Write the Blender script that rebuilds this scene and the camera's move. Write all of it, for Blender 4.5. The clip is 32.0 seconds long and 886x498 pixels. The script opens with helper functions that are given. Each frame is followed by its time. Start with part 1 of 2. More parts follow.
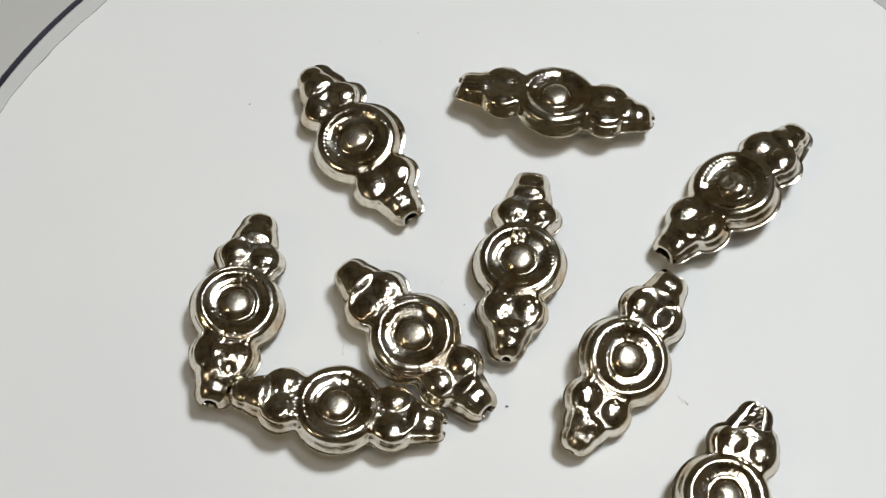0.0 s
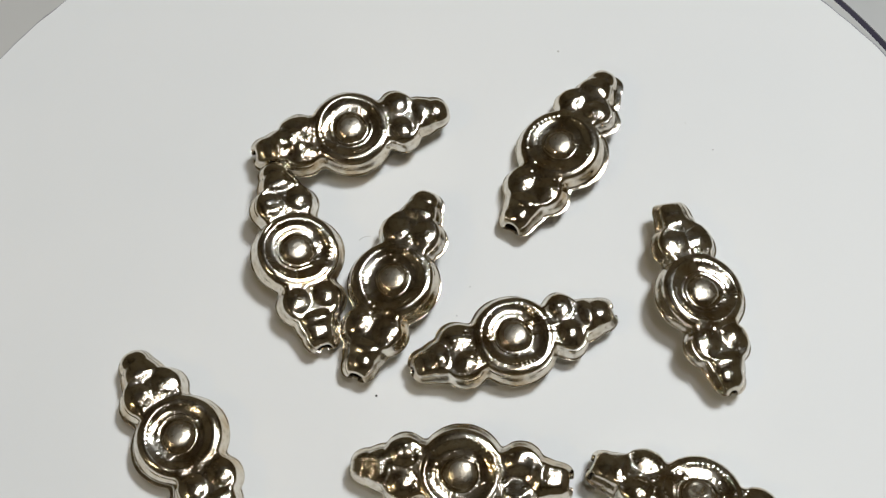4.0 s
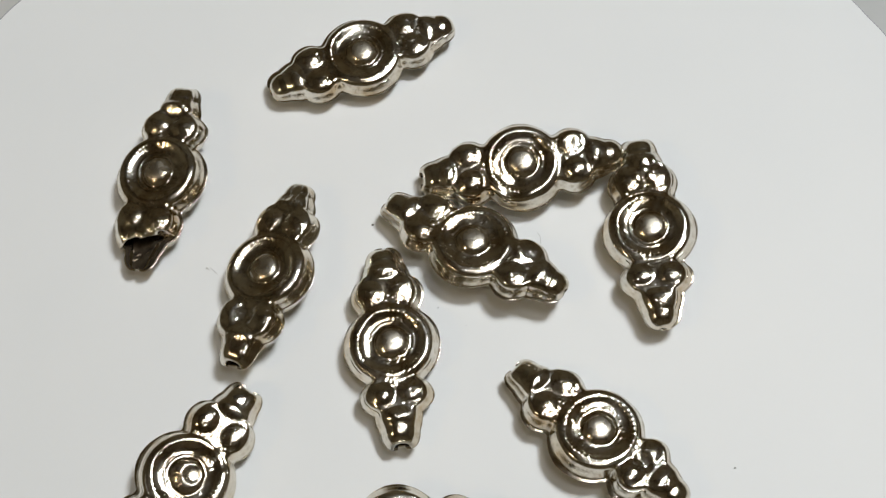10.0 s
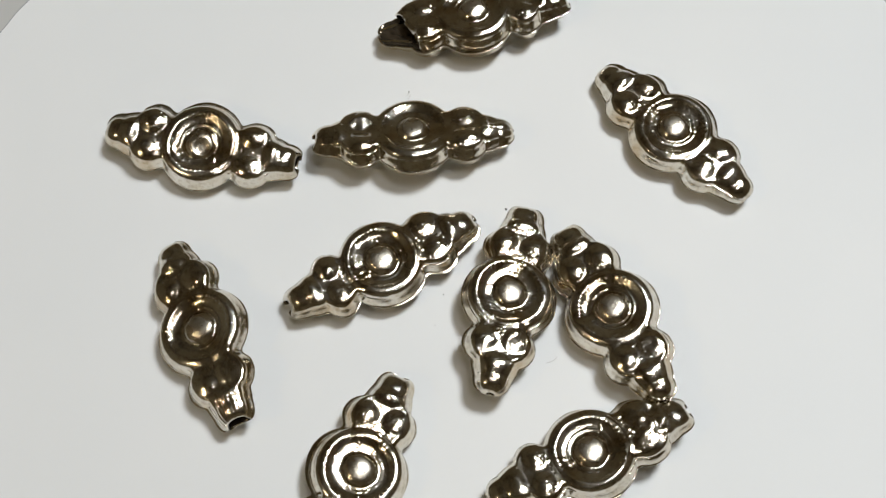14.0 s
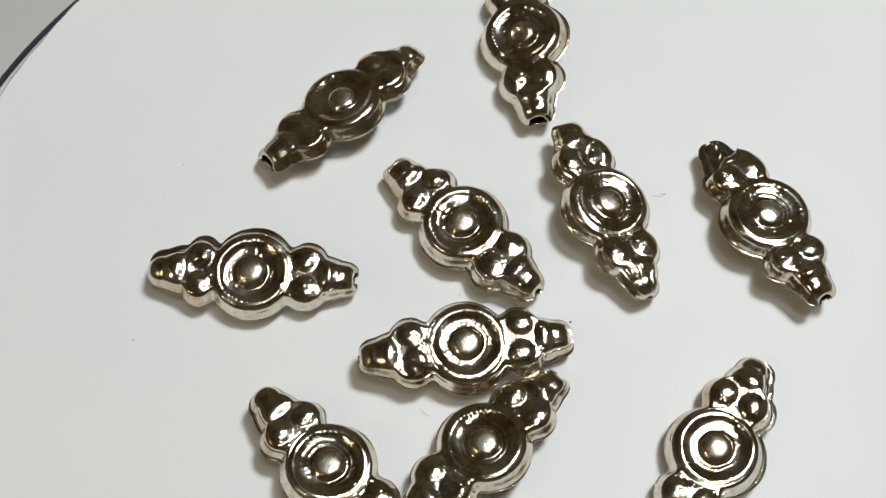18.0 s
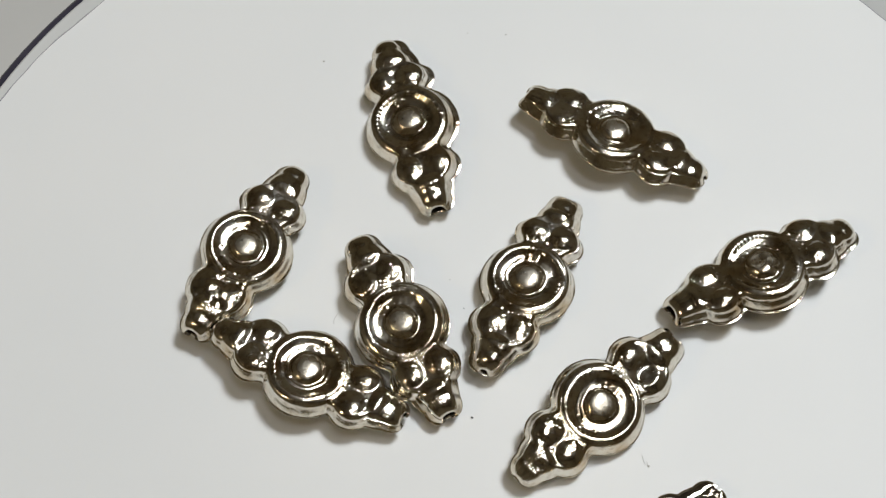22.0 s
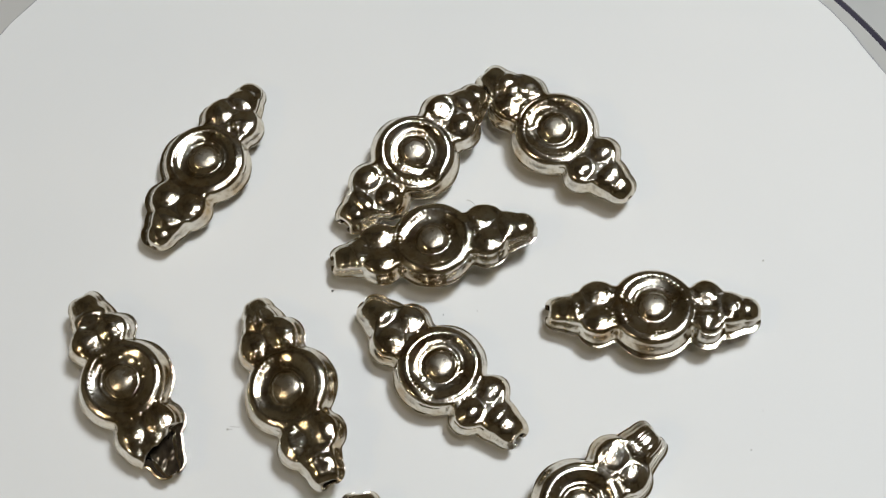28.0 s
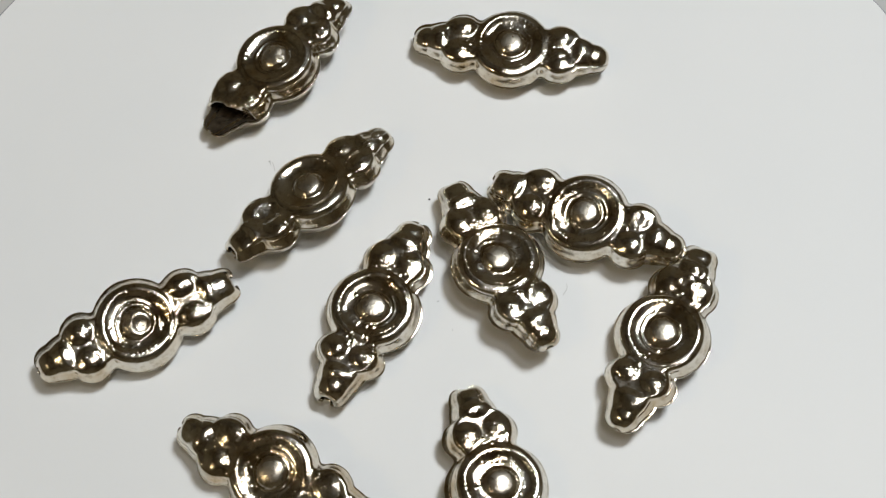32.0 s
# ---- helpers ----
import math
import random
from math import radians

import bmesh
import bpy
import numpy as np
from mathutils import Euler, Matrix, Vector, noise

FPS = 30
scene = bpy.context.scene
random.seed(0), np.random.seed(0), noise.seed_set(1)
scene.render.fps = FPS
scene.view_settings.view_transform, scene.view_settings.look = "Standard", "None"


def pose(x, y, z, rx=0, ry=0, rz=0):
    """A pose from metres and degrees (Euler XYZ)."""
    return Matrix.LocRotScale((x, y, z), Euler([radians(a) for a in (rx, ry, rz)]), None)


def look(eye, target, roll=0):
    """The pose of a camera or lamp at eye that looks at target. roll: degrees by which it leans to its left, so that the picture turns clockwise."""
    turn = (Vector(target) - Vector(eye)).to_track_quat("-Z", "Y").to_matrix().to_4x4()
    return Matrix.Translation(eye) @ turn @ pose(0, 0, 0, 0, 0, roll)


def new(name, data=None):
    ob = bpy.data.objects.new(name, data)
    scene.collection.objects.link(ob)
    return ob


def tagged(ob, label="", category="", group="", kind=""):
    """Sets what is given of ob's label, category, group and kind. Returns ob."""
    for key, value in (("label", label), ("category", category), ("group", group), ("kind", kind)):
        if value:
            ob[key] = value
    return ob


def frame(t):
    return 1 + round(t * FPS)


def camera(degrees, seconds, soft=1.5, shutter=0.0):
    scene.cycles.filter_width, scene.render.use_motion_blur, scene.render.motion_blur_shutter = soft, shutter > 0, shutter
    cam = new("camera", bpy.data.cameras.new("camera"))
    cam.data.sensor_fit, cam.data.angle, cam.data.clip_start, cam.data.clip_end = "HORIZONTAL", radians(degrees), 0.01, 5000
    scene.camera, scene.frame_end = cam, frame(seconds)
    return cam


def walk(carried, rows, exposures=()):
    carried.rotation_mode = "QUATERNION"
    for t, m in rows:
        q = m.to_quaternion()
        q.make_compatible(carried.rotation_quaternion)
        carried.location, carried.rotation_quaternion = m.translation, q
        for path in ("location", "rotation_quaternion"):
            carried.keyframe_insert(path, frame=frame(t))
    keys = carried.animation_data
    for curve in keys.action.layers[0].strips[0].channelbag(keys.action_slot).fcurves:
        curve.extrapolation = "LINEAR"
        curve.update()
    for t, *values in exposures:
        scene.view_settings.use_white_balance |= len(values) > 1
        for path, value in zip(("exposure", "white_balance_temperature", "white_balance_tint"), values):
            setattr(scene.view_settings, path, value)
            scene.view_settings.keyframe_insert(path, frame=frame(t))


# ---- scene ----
# ---------------------------------------------------------------- camera
# The camera stands still over a slowly turning white plate; world origin is the plate's axis at the paper's top face.
MM = 0.001
EL, DIST, ROLL = 67.163, 167.2 * MM, -3.279
cam = camera(33.17, 32.0, soft=1.3)
_eye = Vector((0, -DIST * math.cos(radians(EL)), DIST * math.sin(radians(EL))))
_fwd = (-_eye).normalized()
_up = Vector((1, 0, 0)).cross(_fwd)
_aim = (_fwd - 0.003507 * Vector((1, 0, 0)) + 0.037744 * _up).normalized()
CAM = look(_eye, _eye + _aim * DIST, ROLL)
walk(cam, [(0.0, CAM), (32.0, CAM)], exposures=[(0.0, 0.0), (1.0, -0.06), (12.0, -0.06), (14.0, -0.01), (19.0, -0.01), (22.0, -0.06), (32.0, -0.06)])

# turn of the plate, clockwise from above: seconds, degrees
TURN = [(0.0, 0.0), (2.0, 31.21), (3.5, 55.77), (6.0, 96.95), (7.5, 122.4), (9.0, 148.0), (11.0, 181.76), (13.0, 217.14),
        (17.0, 288.09), (19.0, 324.32), (21.0, 359.56), (23.0, 394.4), (25.5, 438.8), (28.0, 484.33), (30.0, 520.88), (32.0, 556.0)]


def turn_at(t):
    """Degrees turned at t seconds: a smooth curve through TURN."""
    ts = [a for a, _ in TURN]
    vs = [b for _, b in TURN]
    n = len(ts)
    slope = []
    for i in range(n):
        lo, hi = max(0, i - 1), min(n - 1, i + 1)
        slope.append((vs[hi] - vs[lo]) / (ts[hi] - ts[lo]))
    k = max(0, min(n - 2, sum(1 for a in ts if a <= t) - 1))
    h = ts[k + 1] - ts[k]
    u = (t - ts[k]) / h
    return ((2 * u ** 3 - 3 * u ** 2 + 1) * vs[k] + (u ** 3 - 2 * u ** 2 + u) * h * slope[k]
            + (-2 * u ** 3 + 3 * u ** 2) * vs[k + 1] + (u ** 3 - u ** 2) * h * slope[k + 1])


# ---------------------------------------------------------------- light
world = bpy.data.worlds.new("world")
scene.world = world
world.use_nodes = True
world.node_tree.nodes["Background"].inputs["Color"].default_value = (1.0, 0.95, 0.86, 1)
world.node_tree.nodes["Background"].inputs["Strength"].default_value = 0.02


def area_lamp(name, eye, target, size, watts, colour):
    data = bpy.data.lights.new(name, "AREA")
    data.shape, data.size, data.energy, data.color = "DISK", size, watts, colour
    ob = new(name, data)
    ob.matrix_world = look(eye, target)
    return ob


area_lamp("desk_lamp_light", (0.250, 0.149, 0.671), (0, 0, 0), 0.156, 3.80, (0.925, 0.97, 1.0))
area_lamp("side_lamp_light", (-0.62, -0.30, 0.72), (0, 0, 0), 0.055, 0.9, (1.0, 0.80, 0.52))
# fill added overhead for the room's ambient light, no lamp known there
area_lamp("room_fill_light", (0.3, -0.2, 2.3), (0, 0, 0), 0.4, 6.0, (1.0, 0.98, 0.95))


# ---------------------------------------------------------------- materials
def material(name):
    m = bpy.data.materials.new(name)
    m.use_nodes = True
    nt = m.node_tree
    return m, nt, nt.nodes["Principled BSDF"]


def link(nt, a, b):
    nt.links.new(a, b)


def noise_node(nt, scale, detail=4.0, rough=0.55, coord="Object"):
    tc = nt.nodes.new("ShaderNodeTexCoord")
    n = nt.nodes.new("ShaderNodeTexNoise")
    n.inputs["Scale"].default_value, n.inputs["Detail"].default_value, n.inputs["Roughness"].default_value = scale, detail, rough
    link(nt, tc.outputs[coord], n.inputs["Vector"])
    return n


def ramp_node(nt, fac, stops):
    r = nt.nodes.new("ShaderNodeValToRGB")
    while len(r.color_ramp.elements) < len(stops):
        r.color_ramp.elements.new(0.5)
    for e, (pos, col) in zip(r.color_ramp.elements, stops):
        e.position, e.color = pos, (*col, 1)
    link(nt, fac, r.inputs["Fac"])
    return r


def bump_node(nt, height, strength, distance, bsdf, prev=None):
    b = nt.nodes.new("ShaderNodeBump")
    b.inputs["Strength"].default_value, b.inputs["Distance"].default_value = strength, distance
    link(nt, height, b.inputs["Height"])
    if prev:
        link(nt, prev.outputs["Normal"], b.inputs["Normal"])
    link(nt, b.outputs["Normal"], bsdf.inputs["Normal"])
    return b


def silver_material():
    m, nt, s = material("plated_silver")
    s.inputs["Metallic"].default_value = 1.0
    big = noise_node(nt, 260, 3)
    col = ramp_node(nt, big.outputs["Fac"], [(0.30, (0.55, 0.42, 0.26)), (0.46, (0.72, 0.65, 0.53)), (0.70, (0.81, 0.78, 0.71))])
    tarnish = noise_node(nt, 1500, 5, 0.7)
    spots = ramp_node(nt, tarnish.outputs["Fac"], [(0.36, (0.50, 0.42, 0.30)), (0.50, (1.0, 1.0, 1.0))])
    mix = nt.nodes.new("ShaderNodeMix")
    mix.data_type, mix.blend_type = "RGBA", "MULTIPLY"
    mix.inputs[0].default_value = 0.55
    link(nt, col.outputs["Color"], mix.inputs[6])
    link(nt, spots.outputs["Color"], mix.inputs[7])
    link(nt, mix.outputs[2], s.inputs["Base Color"])
    patch = noise_node(nt, 420, 4, 0.6)
    rr = ramp_node(nt, patch.outputs["Fac"], [(0.35, (0.08, 0.08, 0.08)), (0.70, (0.20, 0.20, 0.20))])
    # the knob in the middle is worn to a satin
    tc = nt.nodes.new("ShaderNodeTexCoord")
    flat = nt.nodes.new("ShaderNodeVectorMath")
    flat.operation = "MULTIPLY"
    flat.inputs[1].default_value = (500.0, 500.0, 0.0)
    link(nt, tc.outputs["Object"], flat.inputs[0])
    away = nt.nodes.new("ShaderNodeVectorMath")
    away.operation = "LENGTH"
    link(nt, flat.outputs["Vector"], away.inputs[0])
    worn = ramp_node(nt, away.outputs["Value"], [(0.55, (0.15, 0.15, 0.15)), (0.90, (0.0, 0.0, 0.0))])
    rough = nt.nodes.new("ShaderNodeMath")
    rough.operation = "ADD"
    link(nt, rr.outputs["Color"], rough.inputs[0])
    link(nt, worn.outputs["Color"], rough.inputs[1])
    link(nt, rough.outputs["Value"], s.inputs["Roughness"])
    mid = noise_node(nt, 800, 2, 0.5)
    fine = noise_node(nt, 4200, 4, 0.6)
    b = bump_node(nt, mid.outputs["Fac"], 0.20, 0.0002, s)
    bump_node(nt, fine.outputs["Fac"], 0.26, 0.00007, s, b)
    return m


def paper_material():
    m, nt, s = material("white_paper")
    big = noise_node(nt, 22, 3)
    col = ramp_node(nt, big.outputs["Fac"], [(0.3, (0.79, 0.80, 0.80)), (0.7, (0.83, 0.83, 0.82))])
    link(nt, col.outputs["Color"], s.inputs["Base Color"])
    s.inputs["Roughness"].default_value = 0.55
    fine = noise_node(nt, 900, 6, 0.7)
    wave = noise_node(nt, 60, 2, 0.5)
    b = bump_node(nt, wave.outputs["Fac"], 0.10, 0.0006, s)
    bump_node(nt, fine.outputs["Fac"], 0.06, 0.00008, s, b)
    return m


def plain_material(name, lo, hi, scale, rough, metal=0.0, bump=0.0):
    m, nt, s = material(name)
    n = noise_node(nt, scale, 5)
    c = ramp_node(nt, n.outputs["Fac"], [(0.3, lo), (0.7, hi)])
    link(nt, c.outputs["Color"], s.inputs["Base Color"])
    s.inputs["Roughness"].default_value, s.inputs["Metallic"].default_value = rough, metal
    if bump:
        bump_node(nt, n.outputs["Fac"], 0.3, bump, s)
    return m


SILVER = silver_material()
PAPER = paper_material()
PLASTIC = plain_material("white_plastic", (0.53, 0.535, 0.52), (0.59, 0.59, 0.575), 40, 0.42)
PLASTIC.node_tree.nodes["Principled BSDF"].inputs["Specular IOR Level"].default_value = 0.25
EDGE_SHADE = plain_material("paper_edge_shade", (0.26, 0.26, 0.28), (0.40, 0.40, 0.42), 500, 0.9)
# the rim bevel's reflection of the dark room is put into this colour
EDGE = plain_material("edge_dark_reflection", (0.035, 0.032, 0.05), (0.06, 0.055, 0.08), 80, 0.25)
TABLE = plain_material("table_laminate", (0.50, 0.50, 0.48), (0.56, 0.55, 0.53), 14, 0.5, bump=0.0002)
WALL = plain_material("wall_paint", (0.40, 0.34, 0.22), (0.45, 0.385, 0.25), 3, 0.8)
# near black with little gloss: the shade inside the holes, set as colour
BORE = plain_material("bore_shade", (0.012, 0.009, 0.006), (0.035, 0.026, 0.017), 900, 0.55, bump=0.0002)
BORE.node_tree.nodes["Principled BSDF"].inputs["Specular IOR Level"].default_value = 0.08
# glossy dark brown for the inside of the broken tip
HOLLOW = plain_material("dark_hollow", (0.04, 0.03, 0.02), (0.14, 0.11, 0.075), 700, 0.10, 0.6, bump=0.0001)
LINT = plain_material("lint", (0.44, 0.43, 0.41), (0.55, 0.53, 0.50), 300, 0.9)
DUST = plain_material("dust", (0.03, 0.03, 0.03), (0.08, 0.07, 0.06), 300, 0.9)


# ---------------------------------------------------------------- helpers for meshes
def mesh_object(name, bm, mat, parent=None, label="", smooth=True):
    me = bpy.data.meshes.new(name)
    bm.normal_update()
    bm.to_mesh(me)
    bm.free()
    me.materials.append(mat)
    if smooth:
        me.polygons.foreach_set("use_smooth", [True] * len(me.polygons))
    ob = new(name, me)
    if parent is not None:
        ob.parent = parent
    if label:
        tagged(ob, label)
    return ob


def part(name, bm, mat, parent, label="", smooth=True):
    return mesh_object(name, bm, mat, parent, label, smooth)


def lathe(profile, steps, wobble=None):
    """Closed surface of revolution about z from (r, z) pairs; the first and last lie on the axis or are capped."""
    bm = bmesh.new()
    rings = []
    for r, z in profile:
        ring = []
        for k in range(steps):
            a = 2 * math.pi * k / steps
            rr = r * (1 + (wobble(a) if wobble else 0.0))
            ring.append(bm.verts.new((rr * math.cos(a), rr * math.sin(a), z)))
        rings.append(ring)
    for a, b in zip(rings, rings[1:]):
        for k in range(steps):
            bm.faces.new((a[k], a[(k + 1) % steps], b[(k + 1) % steps], b[k]))
    bm.faces.new(list(reversed(rings[0])))
    bm.faces.new(rings[-1])
    bmesh.ops.recalc_face_normals(bm, faces=bm.faces)
    return bm


def slab(x0, x1, y0, y1, z0, z1):
    bm = bmesh.new()
    bmesh.ops.create_cube(bm, size=1.0)
    for v in bm.verts:
        v.co = Vector(((x0 + x1) / 2 + v.co.x * (x1 - x0), (y0 + y1) / 2 + v.co.y * (y1 - y0), (z0 + z1) / 2 + v.co.z * (z1 - z0)))
    return bm


# ---------------------------------------------------------------- the setting
TABLE_Z = -0.016
ROOM = 1.6


def build_room():
    tagged(mesh_object("table_surface", slab(-ROOM, ROOM, -ROOM, ROOM, TABLE_Z - 0.03, TABLE_Z), TABLE, smooth=False),
           "pale grey matt table surface under the turntable", "table", kind="structure")
    w, h = 0.1, 2.4
    for name, box in (("wall_north", (-ROOM - w, ROOM + w, ROOM, ROOM + w)), ("wall_south", (-ROOM - w, ROOM + w, -ROOM - w, -ROOM)),
                      ("wall_east", (ROOM, ROOM + w, -ROOM, ROOM)), ("wall_west", (-ROOM - w, -ROOM, -ROOM, ROOM))):
        tagged(mesh_object(name, slab(*box, TABLE_Z - 0.03, h), WALL, smooth=False), "plain dim brown wall of the room", "wall", kind="structure")
    tagged(mesh_object("ceiling", slab(-ROOM - w, ROOM + w, -ROOM - w, ROOM + w, h, h + w), WALL, smooth=False),
           "plain dim ceiling of the room", "ceiling", kind="structure")


build_room()

# ---------------------------------------------------------------- turntable and paper disc
PLATE_R = 63.62 * MM
PAPER_R, PAPER_AT = 64.7 * MM, (3.02 * MM, -2.82 * MM, 0.0)
PAPER_T = 0.45 * MM


def build_turntable():
    base = tagged(new("turntable"), "round light grey glossy turntable, dark reflection painted on its edge", "turntable")
    base.matrix_world = Matrix.Translation((0, 0, TABLE_Z))
    top, r = -TABLE_Z - PAPER_T, PLATE_R - 0.0013
    part("platter", lathe([(r - 0.004, top - 0.004), (r, top - 0.0035), (r, top - 0.0002), (r - 0.00010, top + 0.00002), (r - 0.00025, top + 0.00009),
                           (r - 0.00040, top + 0.00006), (r - 0.0005, top), (0.002, top)], 320), PLASTIC, base)
    part("edge_band", lathe([(r + 0.00002, top - 0.0135), (PLATE_R - 0.0002, top - 0.0135), (PLATE_R, top - 0.0125), (PLATE_R, top - 0.0010),
                             (PLATE_R - 0.0001, top - 0.0007), (PLATE_R - 0.0004, top - 0.00045), (PLATE_R - 0.0009, top - 0.00025), (r + 0.00002, top - 0.0001)], 320), EDGE, base,
         "glossy bevel round the edge, a dark reflection painted in its colour")
    part("foot", lathe([(PLATE_R - 0.012, 0.0), (PLATE_R - 0.012, top - 0.0136)], 96), EDGE, base)
    return base


def paper_wobble(a):
    """Uneven outline of the hand-cut disc, as a share of its radius."""
    slow = 0.377 * math.cos(2 * a) + 0.589 * math.sin(2 * a) - 0.34 * math.sin(3 * a)
    return (slow + 0.06 * math.sin(23 * a) + 0.05 * math.sin(41 * a + 2) + 0.03 * math.sin(97 * a + 1)) / 64.7


def build_paper():
    bm = lathe([(PAPER_R - 0.00005, -PAPER_T), (PAPER_R, -PAPER_T * 0.5), (PAPER_R - 0.00006, 0.0), (PAPER_R * 0.5, 0.0), (PAPER_R * 0.02, 0.0)], 480, paper_wobble)
    ob = mesh_object("paper_disc", bm, PAPER)
    ob.data.polygons.foreach_set("use_smooth", [abs(p.normal.z) < 0.9 for p in ob.data.polygons])
    ob.matrix_world = Matrix.Translation(PAPER_AT)
    # a thin uneven grey strip round the sheet, painting the shade at its edge
    ring, rows = bmesh.new(), []
    for k in range(960):
        a = 2 * math.pi * k / 960
        r = PAPER_R * (1 + paper_wobble(a))
        wide = (0.085 + 0.03 * math.sin(31 * a) + 0.025 * math.sin(83 * a + 1)) * MM
        rows.append([ring.verts.new((q * math.cos(a), q * math.sin(a), z)) for q, z in
                     ((r - wide, 0.004 * MM), (r - wide * 0.5, 0.018 * MM), (r + 0.03 * MM, 0.010 * MM), (r + 0.045 * MM, -0.12 * MM), (r - 0.02 * MM, -0.16 * MM))])
    for p, q in zip(rows, rows[1:] + rows[:1]):
        for j in range(4):
            ring.faces.new((p[j], p[j + 1], q[j + 1], q[j]))
    part("shade_strip", ring, EDGE_SHADE, ob, "thin grey strip painting the shade line along the paper edge")
    return tagged(ob, "white hand-cut paper disc lying on the turntable", "paper")


turntable = build_turntable()
paper = build_paper()

# ---------------------------------------------------------------- beads
HALF, END = 11.50, 9.9     # half length of a bead, and where its tips begin to round off, in mm
DISC_R = 4.70
LOBE = (5.95, 1.58, 1.90, 1.80)     # middle along and across, half length and half width of a pressed ball


def smooth_max(a, b, k):
    h = np.clip(0.5 + 0.5 * (a - b) / k, 0, 1)
    return b * (1 - h) + a * h + k * h * (1 - h)


def rounded(d, rho):
    """Quarter-round shoulder: 0 at the outline, 1 from rho mm inside it."""
    u = np.clip(d / rho, 0, 1)
    return np.sqrt(1 - (1 - u) ** 2)


def bullet(u, pinch):
    """How much of its full section a tip keeps at u mm from the bead's middle; pinch draws its end together."""
    q = np.clip((u - 8.1) / (HALF - 8.1), 0, 1)
    return 1 - (0.62 + 0.20 * pinch) * q ** 1.7


def tip_width(u, pinch):
    """Half width of a tip at u mm from the bead's middle."""
    return 2.0 * bullet(u, pinch)


def bead_outline(x, pinch, lobes):
    """Half width of the pressed relief at x, in mm. pinch and lobes: of the end at -x and at +x."""
    def oval(cx, cy, rx, ry):
        q = 1 - ((x - cx) / rx) ** 2
        return np.where(q > 0, cy + ry * np.sqrt(np.clip(q, 0, 1)), 0.0)
    w = oval(0, 0, DISC_R, DISC_R)
    for s, p, (cx, cy, rx, ry) in ((-1, pinch[0], lobes[0]), (1, pinch[1], lobes[1])):
        w = smooth_max(w, oval(s * cx, cy, rx + 0.18, ry), 1.6)
        w = smooth_max(w, np.where(s * x > 7.4, tip_width(s * x, p), 0.0), 1.3)
    return np.maximum(w, 0.5)


# height of the disc over the wall by distance from its middle: dome, moat, dish, beaded rim
DISC = [(0.0, 1.12), (0.5, 1.10), (0.9, 1.03), (1.25, 0.92), (1.52, 0.77), (1.72, 0.60), (1.85, 0.46), (1.96, 0.40), (2.12, 0.395), (2.40, 0.42), (2.70, 0.47),
        (2.95, 0.54), (3.18, 0.64), (3.40, 0.75), (3.58, 0.83), (3.74, 0.865), (3.92, 0.85), (4.12, 0.79), (4.32, 0.69), (4.47, 0.56), (4.58, 0.41), (4.65, 0.24), (DISC_R, 0.06),
        (DISC_R + 0.1, 0.0), (20.0, 0.0)]


def smooth_table(table, r):
    """A monotone cubic through the table's points."""
    xs = np.array([p[0] for p in table])
    ys = np.array([p[1] for p in table])
    d = np.diff(ys) / np.diff(xs)
    m = np.zeros(len(xs))
    both = d[:-1] * d[1:] > 0
    m[1:-1] = np.where(both, 2 * d[:-1] * d[1:] / np.where(both, d[:-1] + d[1:], 1), 0)
    k = np.clip(np.searchsorted(xs, r, side="right") - 1, 0, len(xs) - 2)
    h = xs[k + 1] - xs[k]
    u = np.clip((r - xs[k]) / h, 0, 1)
    return ((2 * u ** 3 - 3 * u ** 2 + 1) * ys[k] + (u ** 3 - 2 * u ** 2 + u) * h * m[k]
            + (-2 * u ** 3 + 3 * u ** 2) * ys[k + 1] + (u ** 3 - u ** 2) * h * m[k + 1])


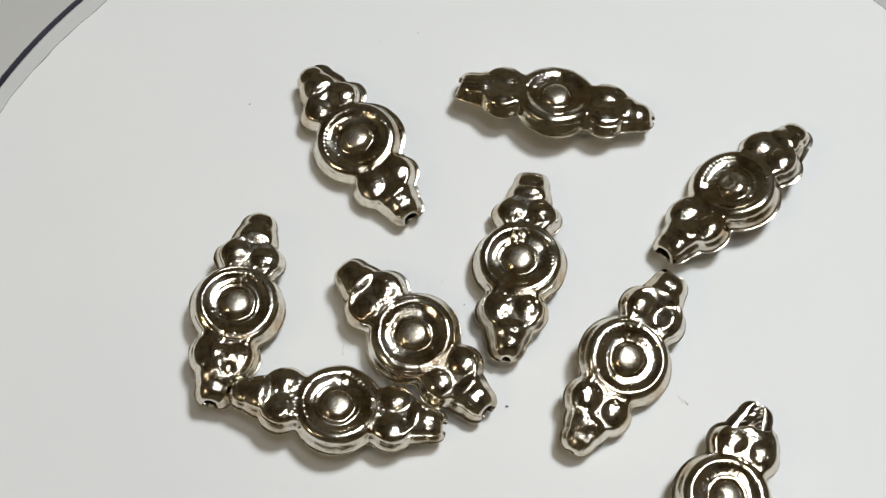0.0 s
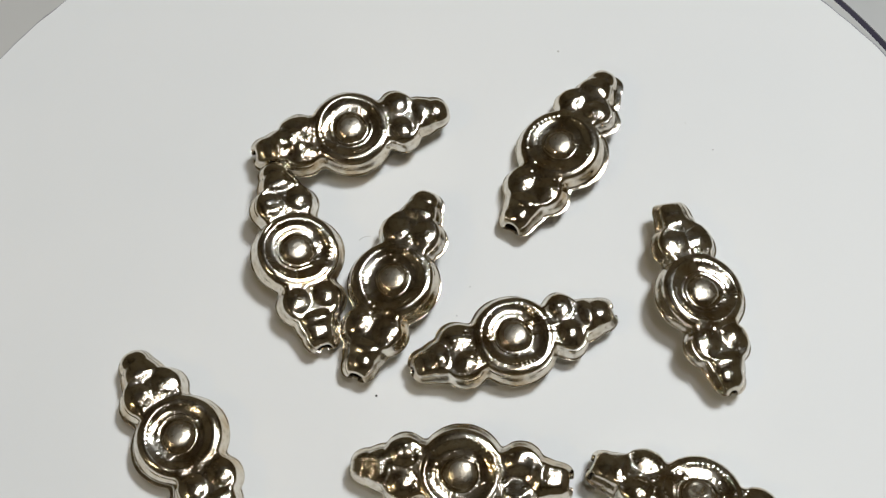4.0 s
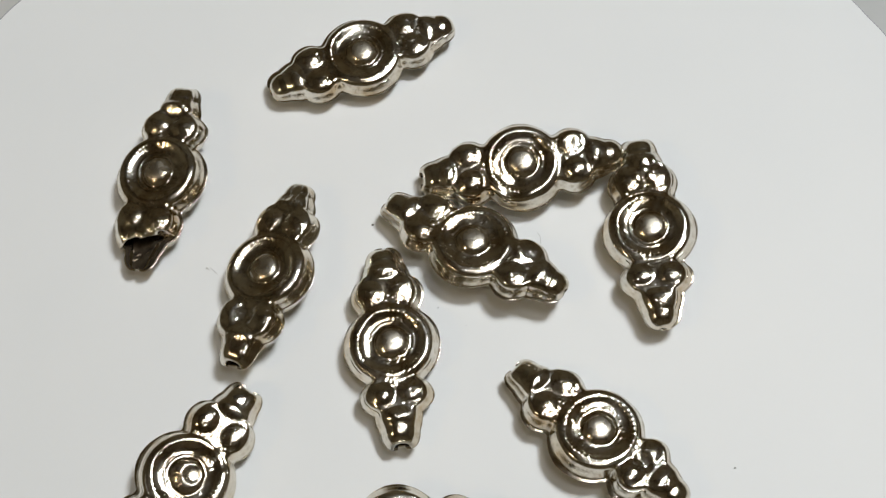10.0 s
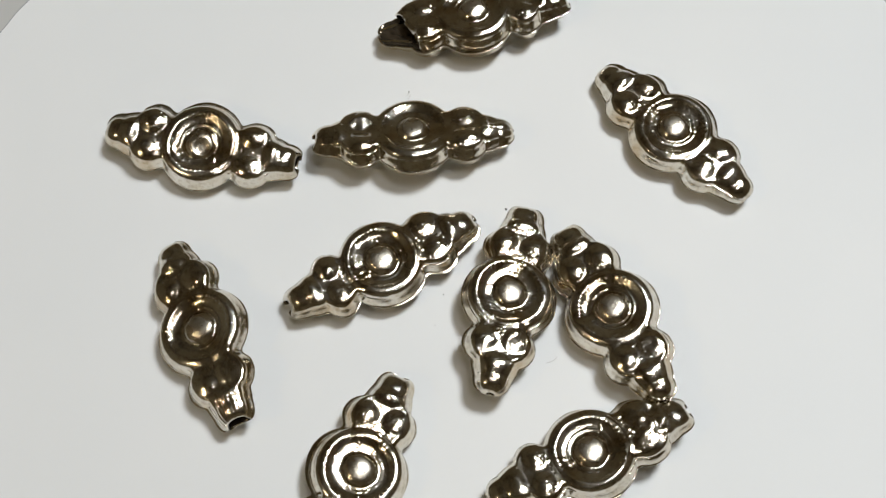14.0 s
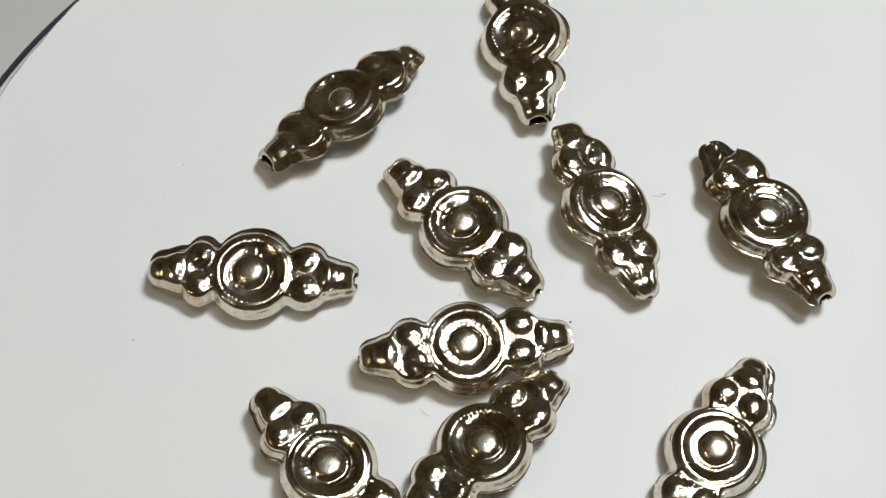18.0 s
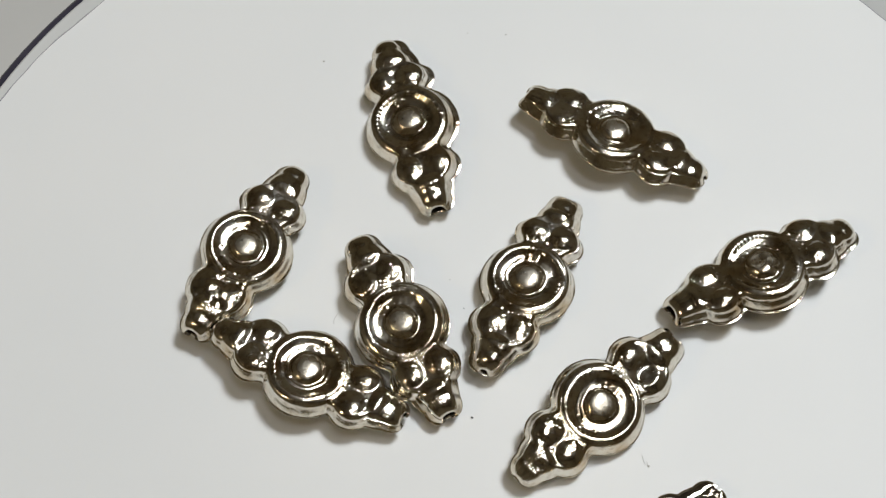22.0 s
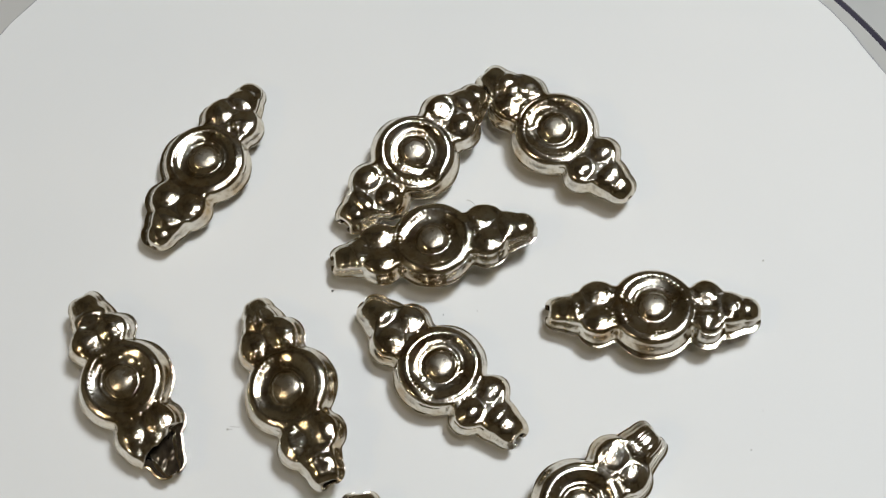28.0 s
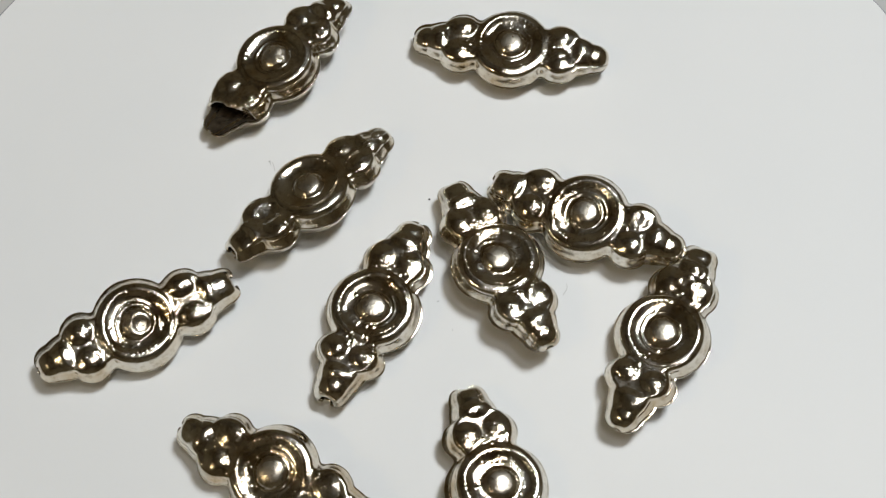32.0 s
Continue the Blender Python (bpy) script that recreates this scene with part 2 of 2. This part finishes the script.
def bead_height(x, y, w, rng, pinch, lobes):
    """Height of one half shell over its wall, in mm: pressed disc, lobes and tips over a low rounded ground. w: the half width at x."""
    warp = 0.08 * np.sin(x * 0.9 + rng[5] * 4) + 0.06 * np.sin(y * 1.3 + rng[6] * 4)
    phi = np.arctan2(y, x)
    r = np.hypot(x - 0.10 * rng[6], y - 0.10 * rng[7]) + 0.3 * warp
    r = r + np.clip(r - 1.2, 0, 0.6) * (0.07 * np.sin(2 * phi + 9 * rng[1]) + 0.06 * np.sin(3 * phi + 9 * rng[2]) + 0.035 * np.sin(7 * phi + 9 * rng[0]))
    edge = np.hypot(x, y)
    inner = np.clip((4.3 - edge) / 0.8, 0, 1)
    disc = smooth_table(DISC, inner * r + (1 - inner) * edge)
    turns = phi * 42 + rng[0] + 1.1 * np.sin(phi * 3 + rng[1]) + 0.7 * np.sin(phi * 7 + 5 * rng[2])
    spread = 0.5 + 0.5 * np.sin(np.floor((turns + math.pi) / (2 * math.pi)) * 12.9898 + 50 * rng[0])
    beads = (0.5 + 0.5 * np.cos(turns)) ** 1.4 * (0.1 + 1.4 * spread) * (0.55 + 0.45 * np.sin(phi * 2 + 3 * rng[2]))
    disc = disc + (0.05 + 0.04 * rng[5]) * (0.5 + 0.5 * np.sin(phi + 9 * rng[7])) * np.exp(-((r - 2.34) / 0.13) ** 2)
    disc = disc * (1 + 0.07 * np.sin(phi * 2 + 4 * rng[4]) * np.clip((r - 2.6) / 0.8, 0, 1) + 0.04 * np.sin(phi * 3 + 4 * rng[5]) * np.clip((r - 2.3) / 0.8, 0, 1))
    disc = disc * (1 - (0.10 + 0.05 * rng[2]) * np.cos(phi) ** 4 * np.clip((r - 2.4) / 1.0, 0, 1))
    disc = disc + (0.060 + 0.026 * rng[3]) * beads * np.exp(-((r - 3.50) / 0.13) ** 2)
    ground = 0.66 * rounded(w - np.abs(y), 0.7) * np.clip((edge - 3.75) / 0.5, 0, 1)
    side = np.zeros_like(r)
    n = 1
    soft = 0.12 + 0.05 * rng[4]
    for s, p, (cx, cy, rx, ry) in ((-1, pinch[0], lobes[0]), (1, pinch[1], lobes[1])):
        balls = np.zeros_like(r)
        for c in (-1, 1):
            tall, bx = 0.99 + 0.08 * rng[n], cx + 0.16 * rng[n + 1]
            n += 1
            q = ((x - s * bx) / rx) ** 2 + ((y - c * cy) / ry) ** 2
            balls = smooth_max(balls, tall * np.clip(1 - q, 0, 1) ** 0.52, soft)
        wt = tip_width(s * x, p)
        along = np.clip((9.0 - s * x) / 1.9, 0, 1)
        tube = np.where(s * x > 7.1, 1.06 * np.sqrt(1 - along ** 2) * np.sqrt(np.clip(1 - (y / wt) ** 2, 0, 1)), 0)
        side = smooth_max(side, smooth_max(balls, tube, soft), 0.05)
    h = smooth_max(smooth_max(disc, np.where(edge < 4.0, 0, side), 0.22), ground, 0.16)
    return np.maximum(0, h + 0.5 * warp * np.clip(h, 0, 1) - 0.025)


WALL_H = 1.10


def bead_sections(seed, pinch, tilt, wall, lobes, steps, quirks=()):
    """Rows of points across one half shell, from tip to tip; z counts up from the seam."""
    g = np.random.RandomState(seed)
    rng = g.uniform(-1, 1, 8)
    xs = np.linspace(-END, END, steps[0])
    vs = np.linspace(-1, 1, steps[1]) * math.pi / 2
    w = bead_outline(xs, pinch, lobes)
    for _ in range(int(10 * (steps[0] / 281) ** 2)):
        w[1:-1] = 0.25 * w[:-2] + 0.5 * w[1:-1] + 0.25 * w[2:]
    X, V = np.meshgrid(xs, vs, indexing="ij")
    Y = w[:, None] * np.sin(V) * 0.9995
    Z = wall + bead_height(X, Y, w[:, None], rng, pinch, lobes)
    inner = np.cos(V) ** 0.5
    for _ in range(22):     # slow dents of the thin metal
        cx, cy, cr, amp = g.uniform(-10.5, 10.5), g.uniform(-4, 4), g.uniform(0.5, 1.5), g.uniform(-0.11, 0.07)
        Z = Z + inner * amp * np.exp(-((X - cx) ** 2 + (Y - cy) ** 2) / cr ** 2)
    for k in range(260):    # casting pips and pits, most of them in the creases
        zone = k % 3
        if zone == 0:
            cx, cy = g.choice([-1, 1]) * g.uniform(4.3, 5.3), g.uniform(-3.0, 3.0)
        elif zone == 1:
            a, q = g.uniform(0, 2 * math.pi), g.uniform(1.9, 2.9) if k % 2 else g.uniform(3.3, 3.8)
            cx, cy = q * math.cos(a), q * math.sin(a)
        else:
            cx, cy = g.choice([-1, 1]) * g.uniform(5.0, 11.0), g.uniform(-2.5, 2.5)
        cr, amp = g.uniform(0.07, 0.17), g.uniform(-0.035, 0.05)
        Z = Z + inner * amp * np.exp(-((X - cx) ** 2 + (Y - cy) ** 2) / cr ** 2)
    for kind, cx, cy, cr, amp in quirks:
        near = np.exp(-(((X - cx) ** 2 + (Y - cy) ** 2) / cr ** 2) ** 2)
        if kind == "dent":
            Z = Z + amp * near
        elif kind == "grit":
            Z = Z + amp * near * inner * g.uniform(-1, 1, Z.shape)
        else:               # scratches along the bead
            for _ in range(9):
                y0, sl, wd = cy + g.uniform(-1.5, 1.5), g.uniform(-0.15, 0.15), g.uniform(0.06, 0.16)
                Z = Z + g.uniform(-1.2, 0.8) * amp * near * inner * np.exp(-((Y - y0 - sl * (X - cx)) / wd) ** 2)
    edge = 0.035 * np.sin(xs * 1.3 + rng[5] * 3) + 0.010 * np.sin(xs * 4.1 + rng[6] * 3) + 0.003 * np.sin(xs * 9.7 + rng[1] * 3) * np.sin(xs * 1.1)
    taper = np.where(xs > 0, bullet(xs, pinch[1]), bullet(-xs, pinch[0])) ** 0.85
    gaps = 0.015 + 0.09 * np.clip(np.sin(xs * 0.55 + rng[7] * 5) - 0.45, 0, 1)
    sections = []
    for i in range(len(xs)):
        wy, wh = w[i], wall * taper[i]
        fl = (0.54 + tilt) * taper[i]
        lip, gap = fl + 0.07 + edge[i], gaps[i]
        flank = [(max(wy - 0.6, wy * 0.4), gap), (wy + lip - 0.05, gap), (wy + lip, gap + 0.03), (wy + lip, gap + 0.08), (wy + fl * 0.97, gap + 0.11), (wy + fl * 0.92, gap + 0.16),
                 (wy + fl * 0.80, 0.32 * wh), (wy + fl * 0.65, 0.50 * wh), (wy + fl * 0.44, 0.70 * wh), (wy + fl * 0.20, 0.89 * wh)]
        sections.append([(xs[i], -y, z) for y, z in flank] + [(xs[i], Y[i, j], (Z[i, j] - wall) * taper[i] + wh) for j in range(len(vs))]
                        + [(xs[i], y, z) for y, z in reversed(flank)])
    for i, row in enumerate(sections):
        s, p = (1, pinch[1]) if xs[i] > 0 else (-1, pinch[0])
        back = s * min(0.26, 0.5 * max(0.0, 0.75 - p)) * min(1.0, max(0.0, (abs(xs[i]) - 8.2) / 1.4)) ** 1.5
        sections[i] = [(x - back * z, y, z) for x, y, z in row]
    return sections


def mouth(pinch):
    """Size of a tip's hole as a share of the tip's end."""
    return (0.87 if pinch < 0.05 else 0.60) * float(bullet(HALF, pinch) / bullet(END, pinch))


def skin(bm, sections, sign, place):
    grid = [[bm.verts.new(place @ Vector((x * MM, y * MM, sign * z * MM))) for x, y, z in row] for row in sections]
    for a, b in zip(grid, grid[1:]):
        for j in range(len(a) - 1):
            q = (a[j], b[j], b[j + 1], a[j + 1])
            bm.faces.new(q if sign > 0 else tuple(reversed(q)))


def broken_bore(lower, tear, place):
    """The dark hollow of the lower half, laid bare where the upper half has broken off the tip."""
    g = np.random.RandomState(7)
    waves = [(g.uniform(2, 7), g.uniform(2, 7), g.uniform(0, 6), 0.30 / (1 + n * 0.35)) for n in range(7)]
    rows = []
    ends = [scaled_row(lower[0], k, -d + 0.1) for k, d in reversed(rounding(0.0)[:16])]
    for row in ends + [row for row in lower if row[0][0] < tear + 1.3]:
        x, half = row[0][0], max(p[1] for p in row) - 0.20
        line = []
        for j in range(23):
            u = -1 + j / 11
            y = u * half
            rough = sum(a * math.sin(x * p + y * q + f) for p, q, f, a in waves) * 0.22
            line.append((x + 0.12, y, 0.12 + (0.7 * rough - 0.30) * (1 - u * u)))
        rows.append(line)
    bm = bmesh.new()
    skin(bm, rows, 1, place)
    return bm


def scaled_row(row, scale, dx):
    return [(x + dx, y * scale, z * scale) for x, y, z in row]


def rounding(pinch):
    """Shrinking and advance, in mm, of the rows that round off a tip down to its hole."""
    m = mouth(pinch)
    arc = [math.radians(90 * (k / 18) ** 0.85) for k in range(1, 18)]
    return ([(m + (1 - m) * math.cos(a), (HALF + 0.26 - END) * math.sin(a)) for a in arc]
            + [(m + 0.012, HALF + 0.21 - END), (m - 0.01, HALF - END)])


def half_shell(sections, sign, place, pinch, torn=False):
    """One pressed half of a bead; sign 1 above the seam, -1 below it."""
    first = [scaled_row(sections[0], k, -d) for k, d in reversed(((0.97, 0.04), (0.88, -0.05)) if torn else rounding(pinch[0]))]
    last = [scaled_row(sections[-1], k, d) for k, d in rounding(pinch[1])]
    bm = bmesh.new()
    skin(bm, first + sections + last, sign, place)
    return bm


def bore(upper, lower, end, place, pinch):
    """The inside of a tip, painted dark for its shade, seen through its hole."""
    bm = bmesh.new()
    for sections, sign, where in ((upper, 1, Matrix.Identity(4)), (lower, -1, place)):
        row, way, m = (sections[-1], 1, mouth(pinch[1])) if end > 0 else (sections[0], -1, mouth(pinch[0]))
        rows = [scaled_row(row, k, way * d) for k, d in ((m + 0.010, HALF + 0.17 - END), (m - 0.012, HALF - END), (m - 0.06, -0.8), (0.02, -0.9))]
        skin(bm, rows if end > 0 else list(reversed(rows)), sign, where)
    return bm


# x, y (mm on the paper at the start), heading of the long axis, lift of the leading tip, lean about the long axis,
# pinch of the trailing and leading tip, height of the lower half's wall, label
BEADS = [
    (-9.93, 19.97, 120.7, 1.8, -6, -0.20, 0.85, 0.80, "plated silver bead with a smooth knob and worn tips"),
    (13.40, 23.95, 165.6, 1.0, 14, 0.35, -1.0, 0.75, "plated silver bead with a scratched square-cut tip"),
    (32.80, 11.18, 40.5, 0.8, -11, -0.60, 0.50, 0.95, "tarnished plated silver bead with a dented knob"),
    (7.94, 3.57, 78.8, -0.8, 0, 0.40, -0.10, 1.02, "plated silver bead with a ragged seam flange"),
    (-23.58, -0.30, 76.2, -0.5, 6, 0.0, 0.90, 1.50, "plated silver bead whose tip touches the next bead"),
    (-4.28, -4.84, 131.3, 3.5, -5, -0.10, 0.60, 1.08, "darkly reflecting plated silver bead close to two others"),
    (-12.62, -12.68, 168.1, 4.0, 8, -0.20, 1.0, 1.08, "plated silver bead lying between two touching beads"),
    (18.44, -8.78, 55.7, 2.0, 13, 0.65, -0.2, 1.02, "bright plated silver bead with a knobbly tip"),
    (27.20, -24.60, -118.6, 3.0, -7, 0.35, 0.0, 1.30, "plated silver bead with one tip broken open"),
    (0.45, -33.05, -175.0, 0.6, 1, 0.70, 0.80, 0.85, "plated silver bead lying apart near the paper edge"),
]


# marks of single beads: kind, x, y, size and depth in mm on the upper half
QUIRKS = {
    0: [("dent", 5.8, 0.0, 1.0, -0.25), ("scratch", -9.5, 0.0, 1.5, 0.015)],
    1: [("scratch", 10.0, 0.0, 1.8, 0.07), ("dent", 6.3, 1.8, 1.4, -0.25), ("scratch", 0.0, -3.5, 2.0, 0.04)],
    2: [("dent", -0.4, 0.5, 0.9, -0.42), ("dent", 1.0, -0.7, 0.6, -0.25), ("grit", -7.0, 1.5, 1.5, 0.025), ("dent", -3.4, 2.0, 1.2, -0.2)],
    3: [("scratch", 3.2, 1.0, 2.2, 0.05), ("dent", 6.4, -1.6, 1.1, 0.12)],
    4: [("dent", -6.4, 0.0, 1.1, 0.30), ("dent", -7.6, 0.3, 0.9, 0.22), ("dent", -6.0, 2.4, 1.3, -0.22), ("grit", -8.8, -0.6, 1.2, 0.025)],
    5: [("dent", 4.6, 0.6, 1.5, 0.22), ("dent", 6.2, 2.0, 1.2, -0.25), ("grit", -4.4, 0.5, 1.6, 0.03), ("grit", 3.0, -2.6, 1.4, 0.03)],
    6: [("dent", -1.2, -3.0, 1.4, -0.28), ("dent", 6.6, 1.5, 1.2, -0.2), ("scratch", -9.6, 0.0, 1.4, 0.015)],
    7: [("dent", 5.9, -0.4, 1.3, -0.3), ("grit", -9.6, 0.0, 1.6, 0.025), ("scratch", -9.4, 0.0, 1.6, 0.05), ("dent", -9.2, -0.6, 0.6, -0.2), ("dent", -7.2, 1.2, 0.9, 0.15), ("dent", 9.6, 0.6, 0.9, -0.15)],
    8: [("grit", -7.2, -1.4, 1.4, 0.035), ("dent", 0.9, -1.2, 0.9, -0.18), ("dent", 7.4, 0.0, 1.1, -0.2)],
    9: [("grit", 6.0, -0.4, 1.5, 0.03), ("dent", 5.7, 0.0, 1.2, 0.2), ("dent", -3.2, 1.8, 1.5, -0.16)],
}


# pressed balls of the trailing and the leading end where they differ from the usual
LOBES = {
    0: (LOBE, (5.85, 1.50, 1.58, 1.90)),
    1: (LOBE, (6.10, 1.42, 1.95, 1.88)),
    2: ((6.10, 1.70, 1.90, 1.66), LOBE),
    3: (LOBE, (5.85, 1.60, 1.58, 1.86)),
    4: ((5.95, 1.65, 1.95, 1.66), (5.85, 1.58, 1.65, 1.84)),
    7: (LOBE, (6.15, 1.58, 1.95, 1.80)),
    8: (LOBE, (5.90, 1.54, 1.62, 1.84)),
}
TEAR = -8.3                    # where the broken tip's upper half ends


SLIP = {0: -0.40, 9: 0.30}     # sideways slip of the lower half where it shows


def build_beads():
    made = []
    for k, (x, y, head, lift, lean, pinch_back, pinch_front, wall, label) in enumerate(BEADS):
        ob = tagged(new("bead"), label, "bead", "silver beads on the turntable")
        g = random.Random(40 + k)
        pinch = (pinch_back, pinch_front)
        lobes = LOBES.get(k, (LOBE, LOBE))
        upper = bead_sections(100 + k, pinch, 0.0, WALL_H, lobes, (421, 141), QUIRKS.get(k, ()))
        lower = bead_sections(200 + k, pinch, 0.04, wall, lobes, (171, 49))
        slip = pose(g.uniform(-0.15, 0.15) * MM, SLIP.get(k, g.uniform(-0.25, 0.25)) * MM, 0, 0, 0, g.uniform(-1.5, 1.5))
        broken = label.endswith("broken open")
        if broken:      # the torn end sinks towards its slanting, ragged edge
            upper = [row for row in upper if row[0][0] > TEAR]
            for i in range(40):
                f = max(0.0, 1 - i / 26)
                upper[i] = [(px - 0.34 * py * f + (0.16 * math.sin(py * 2.1) + 0.05 * math.sin(py * 5.3 + 1)) * f, py, pz * (1 - 0.22 * f ** 2)) for px, py, pz in upper[i]]
        part("upper_half", half_shell(upper, 1, Matrix.Identity(4), pinch, broken), SILVER, ob)
        low = part("lower_half", half_shell(lower, -1, slip, pinch), SILVER, ob)
        if broken:
            part("broken_tip", broken_bore(lower, TEAR, slip), HOLLOW, ob, "dark hollow of the broken tip")
        for end in ((1,) if broken else (-1, 1)):
            part("bore", bore(upper, lower, end, slip, pinch), BORE, ob, "dark hole through the tip")
        turned = pose(0, 0, 0, 0, 0, head) @ pose(0, 0, 0, lean, -lift, 0)
        lowest = min((turned @ v.co).z for v in low.data.vertices)
        m = Matrix.Translation((x * MM, y * MM, -lowest)) @ turned
        ob.matrix_world = m
        made.append((ob, m))
    return made


beads = build_beads()


# ---------------------------------------------------------------- specks and lint on the paper
def blob(radius, flat, seed):
    g = random.Random(seed)
    bm = bmesh.new()
    bmesh.ops.create_icosphere(bm, subdivisions=2, radius=1.0)
    for v in bm.verts:
        k = radius * (1 + g.uniform(-0.25, 0.25))
        v.co = Vector((v.co.x * k, v.co.y * k * 0.8, (v.co.z + 0.95) * radius * flat))
    return bm


def fibre(points, thick):
    """A thin round thread through points lying on the paper."""
    bm = bmesh.new()
    rings = []
    for i, (x, y) in enumerate(points):
        a, b = points[max(0, i - 1)], points[min(len(points) - 1, i + 1)]
        side = Vector((-(b[1] - a[1]), b[0] - a[0], 0)).normalized()
        rings.append([bm.verts.new(Vector((x, y, thick)) + thick * (math.cos(t) * side + math.sin(t) * Vector((0, 0, 1)))) for t in (0, 1.26, 2.51, 3.77, 5.03)])
    for a, b in zip(rings, rings[1:]):
        for k in range(5):
            bm.faces.new((a[k], a[(k + 1) % 5], b[(k + 1) % 5], b[k]))
    bm.faces.new(rings[0])
    bm.faces.new(list(reversed(rings[-1])))
    bmesh.ops.recalc_face_normals(bm, faces=bm.faces)
    return bm


def build_dust():
    made = []
    # x, y, radius in mm of the specks
    for k, (x, y, r, dark) in enumerate(SPECKS):
        ob = tagged(mesh_object("dust_speck", blob(r * MM, 0.5, k), DUST if dark else LINT), "tiny dark speck of dust on the paper" if dark else "faint grey speck on the paper", "dust", "specks on the paper")
        m = Matrix.Translation((x * MM, y * MM, 0.0))
        ob.matrix_world = m
        made.append((ob, m))
    for x, y, head, length, bend in FIBRES:
        pts = [(length * (u - 0.5) * MM, bend * length * (u - 0.5) ** 2 * MM * (1 if u > 0.5 else 0.2)) for u in [i / 8 for i in range(9)]]
        ob = tagged(mesh_object("lint_fibre", fibre(pts, 0.028 * MM), LINT), "short thin grey lint fibre lying on the paper", "lint", "lint on the paper")
        m = pose(x * MM, y * MM, 0.0, 0, 0, head)
        ob.matrix_world = m
        made.append((ob, m))
    return made


SPECKS = [(5.52, -12.33, 0.14, 1),
          (-22.96, 27.39, 0.13, 0),
          (-2.35, 36.32, 0.1, 0),
          (1.51, -0.1, 0.07, 1),
          (-0.88, 2.93, 0.05, 1),
          (25.07, -13.02, 0.12, 0),
          (-6.97, 35.43, 0.07, 0)]
FIBRES = [(-12.25, -4.65, -105.1, 1.4, 0.9), (24.4, -12.5, -63.4, 1.1, 0.2), (24.95, -12.9, -66.0, 0.7, 0.1)]
dust = build_dust()


# ---------------------------------------------------------------- what turns
def motions():
    times = [0.5 * k for k in range(65)]
    turning = [(turntable, turntable.matrix_world.copy()), (paper, paper.matrix_world.copy())] + beads + dust
    for ob, m in turning:
        walk(ob, [(t, pose(0, 0, 0, 0, 0, -turn_at(t)) @ m) for t in times])


motions()
